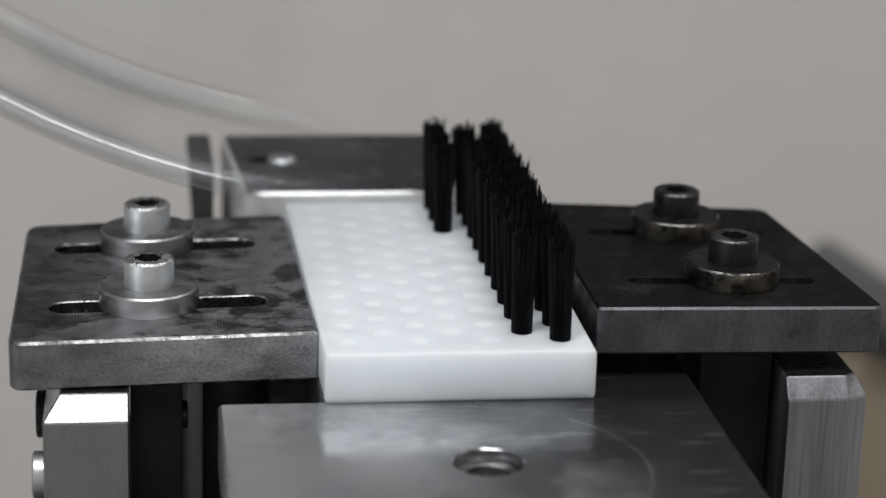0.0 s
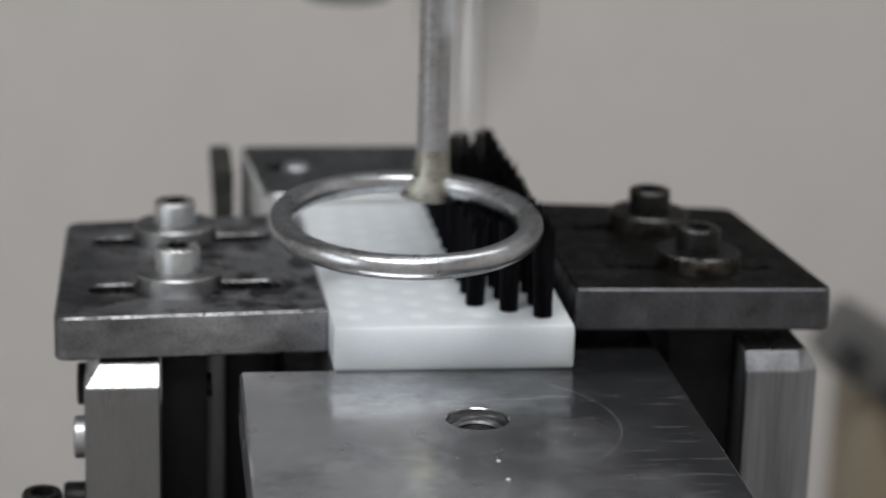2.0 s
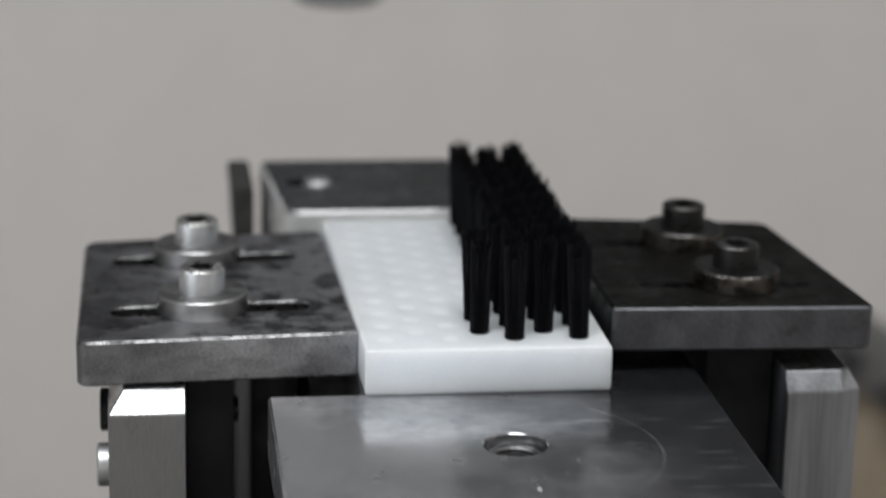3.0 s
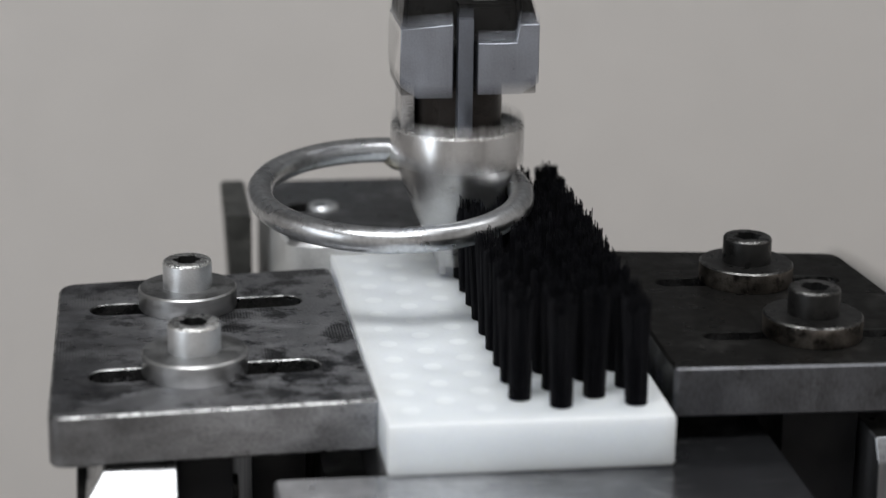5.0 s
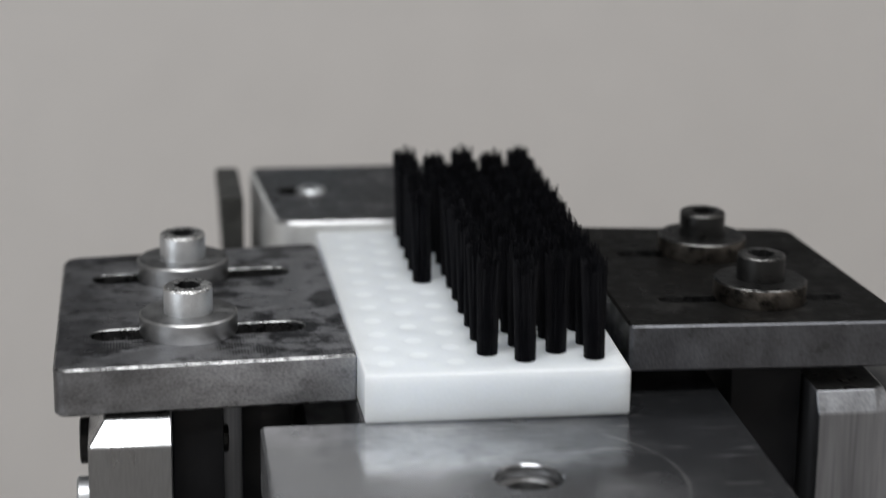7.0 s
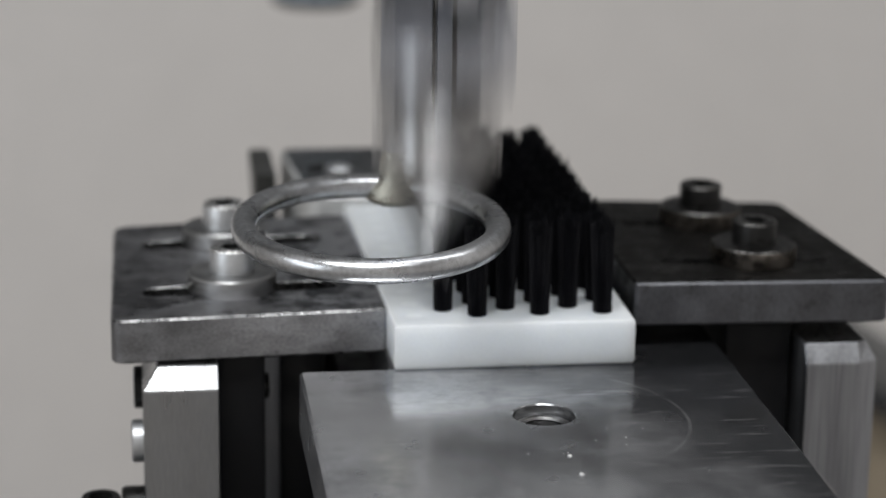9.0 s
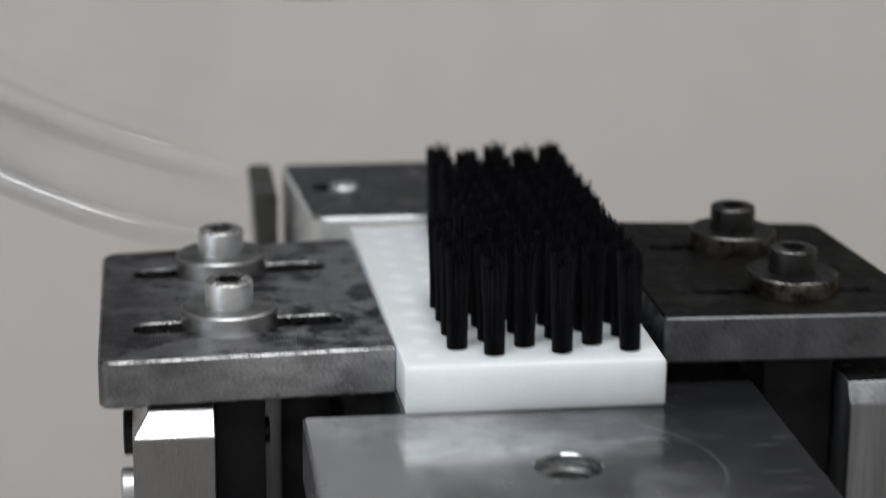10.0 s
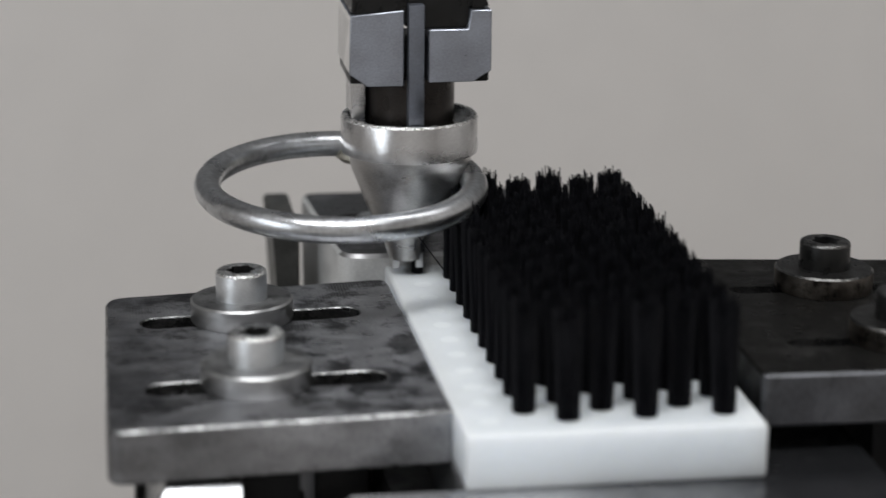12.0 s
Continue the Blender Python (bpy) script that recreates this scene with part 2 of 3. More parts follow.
PALE_BLUE = material("pale_blue_plastic", (0.50, 0.62, 0.72), 0.35, 0, 0.1, 60, 400, 0.02)
MACHINE_BEIGE = material("beige_machine_paint", (0.33, 0.275, 0.20), 0.5, 0, 0.08, 30, 400, 0.03)

# ---- shape helpers ----


def box(bm, x0, x1, y0, y1, z0, z1, bevel=0.0):
    made = bmesh.ops.create_cube(bm, size=1)["verts"]
    for v in made:
        v.co = ((x0 + x1) / 2 + v.co.x * (x1 - x0), (y0 + y1) / 2 + v.co.y * (y1 - y0), (z0 + z1) / 2 + v.co.z * (z1 - z0))
    if bevel:
        edges = list({e for v in made for e in v.link_edges})
        bmesh.ops.bevel(bm, geom=edges, offset=bevel, segments=2, affect="EDGES", profile=0.6)
    return made


def lathe(bm, profile, seg=40, centre=(0, 0), close=True):
    loops = []
    for r, zz in profile:
        loops.append([bm.verts.new((centre[0] + r * math.cos(2 * math.pi * i / seg), centre[1] + r * math.sin(2 * math.pi * i / seg), zz))
                      for i in range(seg)])
    for a, b in zip(loops, loops[1:]):
        for i in range(seg):
            bm.faces.new((a[i], a[(i + 1) % seg], b[(i + 1) % seg], b[i]))
    if close:
        bm.faces.new(loops[0][::-1])
        bm.faces.new(loops[-1])
    return loops


def slab(bm, outer, holes, z0, z1, bevel=0.0):
    """A flat plate with openings through it."""
    edges = []
    for ring in (outer, *holes):
        vs = [bm.verts.new((p[0], p[1], z1)) for p in ring]
        edges += [bm.edges.new((vs[i], vs[(i + 1) % len(vs)])) for i in range(len(vs))]
    made = bmesh.ops.triangle_fill(bm, use_beauty=True, edges=edges)
    faces = [g for g in made["geom"] if isinstance(g, bmesh.types.BMFace)]
    grown = bmesh.ops.extrude_face_region(bm, geom=faces)
    for v in (g for g in grown["geom"] if isinstance(g, bmesh.types.BMVert)):
        v.co.z = z0
    bmesh.ops.recalc_face_normals(bm, faces=bm.faces)
    if bevel:
        near = set()
        for ring in holes:
            near |= {(round(p[0], 6), round(p[1], 6)) for p in ring}
        rim = [e for e in bm.edges if len(e.link_faces) == 2 and e.calc_face_angle(0) > 1.0]
        inner = [e for e in rim if (round(e.verts[0].co.x, 6), round(e.verts[0].co.y, 6)) in near]
        outer_rim = [e for e in rim if e not in inner]
        bmesh.ops.bevel(bm, geom=outer_rim, offset=bevel, segments=1, affect="EDGES")
        inner = [e for e in inner if e.is_valid]
        bmesh.ops.bevel(bm, geom=inner, offset=min(bevel, 0.0003), segments=1, affect="EDGES")


def rounded(points, radii, seg=5):
    """A polygon with rounded corners."""
    out, n = [], len(points)
    for i in range(n):
        p, a, b = Vector(points[i]), Vector(points[i - 1]), Vector(points[(i + 1) % n])
        r = radii[i]
        u, w = (a - p).normalized(), (b - p).normalized()
        for k in range(seg + 1):
            t = k / seg
            out.append(tuple((p + u * r) * (1 - t) ** 2 + p * 2 * t * (1 - t) + (p + w * r) * t * t))
    return out


def slot(x0, x1, y, w, turn=0.0):
    pts, mid = [], (x0 + x1) / 2
    for k in range(9):
        a = math.pi / 2 + math.pi * k / 8
        pts.append((x0 + w + w * math.cos(a), y + w * math.sin(a)))
    for k in range(9):
        a = -math.pi / 2 + math.pi * k / 8
        pts.append((x1 - w + w * math.cos(a), y + w * math.sin(a)))
    return [(mid + (px - mid) * math.cos(turn) - (py - y) * math.sin(turn), y + (px - mid) * math.sin(turn) + (py - y) * math.cos(turn)) for px, py in pts]


def thing(name, place, label, category, group="", kind=""):
    ob = new(name)
    ob.empty_display_size = 0.01
    ob.location = place
    return tagged(ob, label, category, group, kind)


def mesh_of(name, bm, mat, smooth=True):
    data = bpy.data.meshes.new(name)
    bmesh.ops.recalc_face_normals(bm, faces=bm.faces)
    for f in bm.faces:
        f.smooth = smooth
    for e in bm.edges:
        if len(e.link_faces) == 2 and e.calc_face_angle(0) > 0.6:
            e.smooth = False
    bm.to_mesh(data)
    bm.free()
    for m in (mat if isinstance(mat, (list, tuple)) else (mat,)):
        data.materials.append(m)
    return data


def part(name, bm, mat, parent, label="", shift=None, smooth=True):
    """One mesh under a thing; shift moves it from the plan's space into its thing's."""
    base = Vector(shift) if shift is not None else Vector()
    for v in bm.verts:
        v.co -= base
    ob = new(name, mesh_of(name, bm, mat, smooth))
    ob.parent = parent
    return tagged(ob, label)


def structure(name, bm, mat, label, category):
    return tagged(new(name, mesh_of(name, bm, mat)), label, category, kind="structure")


# ---- the room ----
def room():
    for name, b, mat, label in (
            ("wall_north", (-1.6, 1.6, 0.80, 0.90, -0.95, 1.60), WALL, "plain grey painted workshop wall behind the machine"),
            ("wall_south", (-1.6, 1.6, -2.10, -2.00, -0.95, 1.60), WALL, "plain grey painted workshop wall"),
            ("wall_west", (-1.6, -1.5, -2.00, 0.80, -0.95, 1.60), WALL, "plain grey painted workshop wall"),
            ("wall_east", (1.5, 1.6, -2.00, 0.80, -0.95, 1.60), WALL, "plain grey painted workshop wall"),
            ("floor", (-1.6, 1.6, -2.1, 0.9, -1.05, -0.95), FLOOR, "grey concrete workshop floor"),
            ("ceiling", (-1.6, 1.6, -2.1, 0.9, 1.60, 1.70), CEILING, "plain white workshop ceiling")):
        bm = bmesh.new()
        box(bm, *b)
        structure(name, bm, mat, label, name.split("_")[0])
    # added panel out of view; it darkens what the steel parts reflect
    bm = bmesh.new()
    box(bm, -1.5, 1.5, 0.765, 0.799, 0.06, 1.30, 0.004)
    structure("reflection_panel", bm, PANEL, "added dark panel, out of view, for the steel to reflect", "wall panel")
    bm = bmesh.new()
    box(bm, -0.035, 0.10, -0.20, 0.22, -0.95, -0.096, 0.004)
    structure("machine_bed", bm, MACHINE_GREY, "grey painted machine bed under the sliding table", "machine bed")
    bm = bmesh.new()
    box(bm, -1.5, 1.5, 0.028, 0.075, 0.235, 0.31, 0.003)
    structure("machine_beam", bm, MACHINE_GREY, "grey painted beam that carries the tufting head", "machine beam")


room()

# ---- the sliding table and what is clamped on it (plan space: block's front left foot is the origin) ----
Z_TOP = 0.0118
Y_EVEN, Y_ODD, Y_STEP = 0.0070, 0.0122, 0.0105
COLUMNS = (0.0534, 0.04535, 0.0373, 0.02925, 0.0214, 0.01335, 0.0054)
riders = []


def hole_at(c, k):
    return COLUMNS[c], (Y_EVEN if c % 2 == 0 else Y_ODD) + Y_STEP * k


def side_screw(parent, x, y, z, r, h, mat, shift, name="side_screw", turn=-90):
    """A cap screw whose head sticks out towards the side."""
    bm = bmesh.new()
    lathe(bm, ((r, 0), (r, h * 0.85), (r * 0.9, h), (r * 0.55, h), (r * 0.55, h * 0.4)), 28)
    bmesh.ops.rotate(bm, verts=bm.verts, matrix=Matrix.Rotation(radians(turn), 3, "Y"))
    bmesh.ops.translate(bm, verts=bm.verts, vec=(x, y, z))
    part(name, bm, mat, parent, shift=shift)


def sliding_table():
    o = (0.03, 0.0, -0.095)
    t = thing("sliding_table", o, "steel and aluminium sliding table carrying the clamped brush block", "machine table")
    bm = bmesh.new()
    box(bm, -0.060, 0.125, -0.03, 0.19, -0.095, -0.075, 0.002)
    part("carriage_plate", bm, BLACK_PAINT, t, "black painted carriage plate", o)
    # base plate: the left side stops at the block's front, the rest runs on under the block
    bm = bmesh.new()
    outer = rounded([(-0.0237, -0.185), (0.0856, -0.185), (0.0856, 0.1178), (-0.0006, 0.1178), (-0.0006, 0.0012), (-0.0237, 0.0012)],
                    [0.001] * 6, 2)
    hole = [(0.0312 + 0.0074 * math.cos(a), -0.0352 + 0.0074 * math.sin(a)) for a in [2 * math.pi * i / 32 for i in range(32)]]
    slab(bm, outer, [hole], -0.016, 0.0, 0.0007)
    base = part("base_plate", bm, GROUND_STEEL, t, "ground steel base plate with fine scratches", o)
    bm = bmesh.new()
    lathe(bm, ((0.0071, -0.0030), (0.0064, -0.0024), (0.0052, -0.0024), (0.0048, -0.0030), (0.0038, -0.0030), (0.0034, -0.0075)), 28, (0.0312, -0.0352))
    lathe(bm, ((0.0071, -0.015), (0.0071, -0.0032)), 28, (0.0312, -0.0352))
    for f in bm.faces:
        c = f.calc_center_median()
        if math.hypot(c.x - 0.0312, c.y + 0.0352) < 0.0038:
            f.material_index = 1
    part("sunk_screw", bm, (WASHER_TOP, SOCKET), base, "sunk socket screw", o)
    bm = bmesh.new()
    box(bm, -0.010, 0.078, -0.17, 0.115, -0.075, -0.016, 0.001)
    part("riser", bm, BLACK_PAINT, t, "black riser under the base plate", o)
    posts = []
    # posts with chamfered heads
    for name, xa, xb, yf, yb, top, c, lab in (("post", -0.0622, -0.0433, 0.0060, 0.050, -0.0008, 0.0050, "milled aluminium post with a bright chamfer"),
                                              ("post", 0.1075, 0.1269, 0.0070, 0.055, 0.0005, 0.0048, "milled aluminium post in a shaded tone")):
        bm = bmesh.new()
        vs = []
        for x, yf in ((xa, yf), (xb, yf)) if xa < 0 else ((xa, yf), (xb - 0.0052, yf), (xb, yf + 0.0024)):
            dx = c * 0.75 if x == xa and xa < 0 else (-c * 0.55 if x == xb and xa > 0 else 0)
            vs.append([bm.verts.new(p) for p in ((x, yf, -0.075), (x, yf, top - c), (x + dx, yf + (c if xa < 0 else 0.6 * c), top), (x + dx, yb, top), (x, yb, top - c), (x, yb, -0.075))])
        for one, two in zip(vs, vs[1:]):
            for i in range(6):
                j = (i + 1) % 6
                bm.faces.new((one[i], one[j], two[j], two[i]))
        for s in (vs[0], vs[-1]):
            bm.faces.new((s[0], s[1], s[4], s[5]))
            bm.faces.new((s[1], s[2], s[3], s[4]))
        bmesh.ops.recalc_face_normals(bm, faces=bm.faces)
        bmesh.ops.bevel(bm, geom=list(bm.edges), offset=0.0003, segments=1, affect="EDGES")
        # tops go black: the shade under the clamp plates, put into the colour
        for f in bm.faces:
            f.normal_update()
            if f.normal.z > 0.95:
                f.material_index = 1
        posts.append(part(name, bm, (ALUMINIUM if xa < 0 else SHADED_ALUMINIUM, BLACK_OXIDE), t, lab, o, False))
    for xa, xb, ya, yb, zb, zt in ((-0.0430, -0.0312, 0.018, 0.060, -0.0500, -0.0005), (0.0895, 0.1068, 0.020, 0.075, -0.075, 0.0053),
                                   (-0.0430, -0.0335, 0.020, 0.058, -0.075, -0.0502)):
        bm = bmesh.new()
        box(bm, xa, xb, ya, yb, zb, zt, 0.0006)
        spacer = part("spacer", bm, DEEP_BLACK, t, "black painted spacer block", o)
        if zt == -0.0005:
            side_screw(spacer, xb, 0.024, -0.0112, 0.0032, 0.0013, BLACK_OXIDE, o, "spacer_screw", 90)
    bm = bmesh.new()
    box(bm, -0.0311, -0.0258, 0.045, 0.090, -0.075, -0.0003, 0.0005)
    part("guide_rail", bm, SHADED_ALUMINIUM, t, "steel guide rail", o)
    bm = bmesh.new()
    box(bm, -0.0256, -0.0125, 0.060, 0.12, -0.075, -0.0010, 0.0005)
    part("filler_block", bm, BLACK_PAINT, t, "black filler block", o)
    side_screw(posts[0], -0.0622, 0.017, -0.0225, 0.0055, 0.0030, ZINC, o)
    side_screw(posts[0], -0.0622, 0.026, -0.0112, 0.0055, 0.0022, BLACK_OXIDE, o)
    side_screw(posts[0], -0.0622, 0.017, -0.0400, 0.0050, 0.0058, BLACK_OXIDE, o)
    bm = bmesh.new()
    box(bm, -0.082, -0.0623, 0.002, 0.022, -0.056, -0.0415, 0.001)
    foot = part("foot_block", bm, BLACK_PAINT, t, "black foot block", o)
    bm = bmesh.new()
    lathe(bm, ((0.0052, -0.0416), (0.0052, -0.0350), (0.0047, -0.0340), (0.0030, -0.0340), (0.0030, -0.0380)), 28, (-0.0732, 0.009))
    part("foot_screw", bm, BLACK_OXIDE, foot, "", o)
    riders.append((t, o))


def cap_screw(bm, x, y, z, r, h):
    """A socket head: rounded rim and a six-lobed recess."""
    n = 36
    hexa = [r * (0.51 + 0.055 * math.cos(6 * a)) for a in [2 * math.pi * i / n for i in range(n)]]
    loops = []
    for rr, zz in ((r, z), (r, z + h * 0.90), (r * 0.96, z + h * 0.97), (r * 0.90, z + h), (None, z + h), (None, z + h * 0.35)):
        loops.append([bm.verts.new((x + (rr if rr else hexa[i]) * math.cos(2 * math.pi * i / n), y + (rr if rr else hexa[i]) * math.sin(2 * math.pi * i / n), zz))
                      for i in range(n)])
    for a, b in zip(loops, loops[1:]):
        for i in range(n):
            bm.faces.new((a[i], a[(i + 1) % n], b[(i + 1) % n], b[i]))
        if a is loops[-2]:
            for f in [q for v in a for q in v.link_faces if q.calc_center_median().z < z + h * 0.9]:
                if (f.calc_center_median().xy - Vector((x, y))).length < r * 0.7:
                    f.material_index = 1
    for f in bm.faces:
        c = f.calc_center_median()
        if c.z > z + h * 0.92 and (c.xy - Vector((x, y))).length > r * 0.62:
            f.material_index = 2
    for v in loops[4]:
        v.co.z -= 0.0002 * abs(noise.noise(v.co * 900))
        v.co.xy += (v.co.xy - Vector((x, y))) * 0.16 * noise.noise(v.co * 700 + Vector((3, 1, 0)))
    bm.faces.new(loops[0][::-1])
    bm.faces.new(loops[-1]).material_index = 1


def clamp(name_label, o, outer, radii, slots, z0, z1, screws, mats, words, wr, head, tilt, dull_slots=False):
    plate_mat, edge_mat, arris_mat, washer_mat, screw_mat, rim_mat = mats
    t = thing("clamp_plate", o, name_label, "clamp", "clamp plates beside the block")

    def tip(b):
        # the plate lies a little aslant on its packing
        for v in b.verts:
            v.co.z += (v.co.x - o[0]) * tilt

    bm = bmesh.new()
    slab(bm, rounded(outer, radii), slots, z0, z1, 0.00055)
    for f in bm.faces:
        f.normal_update()
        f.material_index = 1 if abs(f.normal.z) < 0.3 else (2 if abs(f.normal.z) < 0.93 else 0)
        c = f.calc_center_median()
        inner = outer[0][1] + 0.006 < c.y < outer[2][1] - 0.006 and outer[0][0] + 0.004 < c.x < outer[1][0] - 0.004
        # faces inside the slots get the painted recess shade
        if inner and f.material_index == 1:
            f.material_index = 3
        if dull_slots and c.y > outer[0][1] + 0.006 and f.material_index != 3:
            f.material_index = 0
    tip(bm)
    part("plate", bm, (plate_mat, edge_mat, arris_mat, SLOT_SHADE), t, words[0], o)
    for x, y in screws:
        bm = bmesh.new()
        lathe(bm, ((wr * 0.98, z1), (wr, z1 + 0.0004), (wr, z1 + 0.0046), (wr - 0.0004, z1 + 0.0050), (0.0045, z1 + 0.0050), (0.0045, z1)), 48, (x, y), False)
        # side, rim and top tones follow face direction, shading put into the colour
        for f in bm.faces:
            f.normal_update()
            up = f.normal.z if f.calc_center_median().z > z1 + 0.003 else 0
            f.material_index = 0 if abs(up) < 0.3 else (1 if abs(up) < 0.95 else 2)
        tip(bm)
        part("washer", bm, washer_mat, t, words[1], o)
        bm = bmesh.new()
        cap_screw(bm, x, y, z1 + 0.0050, 0.0058, head)
        tip(bm)
        screw = part("cap_screw", bm, (screw_mat, SOCKET, rim_mat), t, words[2], o)
        bm = bmesh.new()
        lathe(bm, ((0.0040, -0.018), (0.0040, z1 + 0.0049)), 20, (x, y))
        part("shank", bm, BLACK_OXIDE, screw, "black screw shank", o)
    riders.append((t, o))


def clamps():
    clamp("worn dark steel clamp plate with two slots and zinc screws", (-0.035, 0.055, -0.0004),
          [(-0.0697, 0.0130), (-0.0004, 0.0152), (-0.0026, 0.1085), (-0.0692, 0.1030)], [0.004, 0.0012, 0.003, 0.005],
          [slot(-0.0615, -0.0108, 0.0378, 0.0040, 0.035), slot(-0.0615, -0.0115, 0.0830, 0.0040, 0.035)], -0.0004, 0.0110,
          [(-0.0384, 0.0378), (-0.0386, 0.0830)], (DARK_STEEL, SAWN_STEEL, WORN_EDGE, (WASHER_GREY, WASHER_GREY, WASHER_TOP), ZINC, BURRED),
          ("scuffed dark steel plate with a bright edge", "thick turned steel washer", "zinc plated socket screw"), 0.0116, 0.0065, 0.012)
    clamp("oily black steel clamp plate with black screws", (0.095, 0.05, 0.0055),
          [(0.0629, 0.0122), (0.1306, 0.0122), (0.1228, 0.0925), (0.0620, 0.0980)], [0.0012, 0.003, 0.004, 0.003],
          [slot(0.0740, 0.1190, 0.0325, 0.0026), slot(0.0720, 0.1170, 0.0715, 0.0030)], 0.0055, 0.0168,
          [(0.0989, 0.0325), (0.0940, 0.0718)], (BLACK_STEEL, DARK_EDGE, DARK_EDGE, (WASHER_BROWN, RIM_GLINT, BLACK_OXIDE), BLACK_OXIDE, RIM_GLINT),
          ("oiled black steel plate with a grey edge", "browned steel washer", "black oxide socket screw"), 0.0112, 0.0062, -0.012, True)


def end_stop():
    o = (0.01, 0.15, -0.075)
    t = thing("end_stop", o, "thick steel end stop with a grey worn top behind the block", "end stop")
    bm = bmesh.new()
    slab(bm, rounded([(-0.0125, 0.1184), (0.044, 0.1184), (0.044, 0.180), (-0.0170, 0.180)], [0.0065, 0.002, 0.003, 0.004]),
         [slot(-0.0100, 0.0038, 0.152, 0.0046)], -0.0750, 0.0145, 0.0009)
    # pale sides carry the block's reflection in their colour, slot walls carry shade
    for f in bm.faces:
        f.normal_update()
        f.material_index = 0 if abs(f.normal.z) > 0.9 else (1 if f.normal.z > 0.3 and f.normal.y < -0.3 else 2)
        c = f.calc_center_median()
        if 0.140 < c.y < 0.165 and c.x > -0.0125 and f.material_index:
            f.material_index = 3
    stop = part("stop_plate", bm, (STOP_TOP, SATIN, PALE_METAL, BLACK_OXIDE), t, "thick stop with pale sides and a bright front edge", o)
    bm = bmesh.new()
    lathe(bm, ((0.0043, -0.0745), (0.0043, 0.0146), (0.0036, 0.0154), (0.0020, 0.0154), (0.0020, 0.012)), 24, (-0.0006, 0.152))
    part("stop_screw", bm, ZINC, stop, "zinc plated screw", o)
    bm = bmesh.new()
    for v in box(bm, -0.0268, -0.0200, 0.146, 0.182, -0.075, 0.0142):
        if v.co.x < -0.022 and v.co.z < 0:
            v.co.x += 0.0052
    bmesh.ops.bevel(bm, geom=list(bm.edges), offset=0.0006, segments=2, affect="EDGES")
    part("side_bracket", bm, BRACKET, t, "dark tapered side bracket", o)
    riders.append((t, o))


def metal_chips():
    rnd = random.Random(12)
    crumbs = [(rnd.gauss(cx, 0.0035), rnd.gauss(cy, 0.004), rnd.uniform(0.00010, 0.00017), rnd.uniform(0, 90))
              for cx, cy, n in ((0.0490, -0.0470, 4), (0.0250, -0.0640, 3), (0.0380, -0.0560, 2)) for _ in range(n)]
    for x, y, s, turn in [(0.0322, -0.0628, 0.0006, 20), (0.0327, -0.0741, 0.0006, 70)] + crumbs:
        o = (x, y, 0.0)
        bm = bmesh.new()
        lathe(bm, ((s * 0.8, 0.0), (s, s * 0.2), (s * 0.5, s * 0.6)), 6)
        bmesh.ops.rotate(bm, verts=bm.verts, matrix=Matrix.Rotation(radians(turn), 3, "Z"))
        ob = tagged(new("metal_chip", mesh_of("metal_chip", bm, PALE_METAL, False)), "tiny bright metal chip lying on the base plate", "metal chip", "chips on the base plate")
        riders.append((ob, o))


def bristle_mesh(seed):
    """A bundle of fine bristles with uneven tips, a little wider at the top."""
    rnd = random.Random(seed)
    bm = bmesh.new()
    core = []
    for rr, zz in ((0.00205, 0), (0.00205, 0.004), (0.0026, 0.019), (0.0025, 0.0228)):
        core.append([bm.verts.new((rr * math.cos(i * math.pi / 5), rr * math.sin(i * math.pi / 5), zz)) for i in range(10)])
    for a, b in zip(core, core[1:]):
        for i in range(10):
            bm.faces.new((a[i], a[(i + 1) % 10], b[(i + 1) % 10], b[i]))
    bm.faces.new(core[-1])
    for n in range(150):
        outer = n < 50
        ang = n * 2 * math.pi / 50 + rnd.uniform(-0.03, 0.03) if outer else rnd.uniform(0, 6.283)
        r0 = 0.00218 if outer else 0.0021 * math.sqrt(rnd.random())
        spread = rnd.gauss(1.28, 0.09)
        lean = rnd.gauss(0, 0.10)
        length = 0.0247 + rnd.gauss(0, 0.0007) + (0.0015 if rnd.random() < 0.05 else 0)
        w = 0.00019
        rings = []
        for s, zz in ((1, 0.0), (1 + (spread - 1) * 0.3, 0.011), (spread, length)):
            a = ang + lean * (zz / length)
            cx, cy = r0 * s * math.cos(a), r0 * s * math.sin(a)
            ww = w if zz < length else w * 0.75
            rings.append([bm.verts.new((cx + ww * math.cos(ang + q * 2.094), cy + ww * math.sin(ang + q * 2.094), zz)) for q in range(3)])
        for a, b in zip(rings, rings[1:]):
            for q in range(3):
                bm.faces.new((a[q], a[(q + 1) % 3], b[(q + 1) % 3], b[q]))
        bm.faces.new(rings[-1])
    return mesh_of("tuft", bm, BRISTLE)


tufts = []


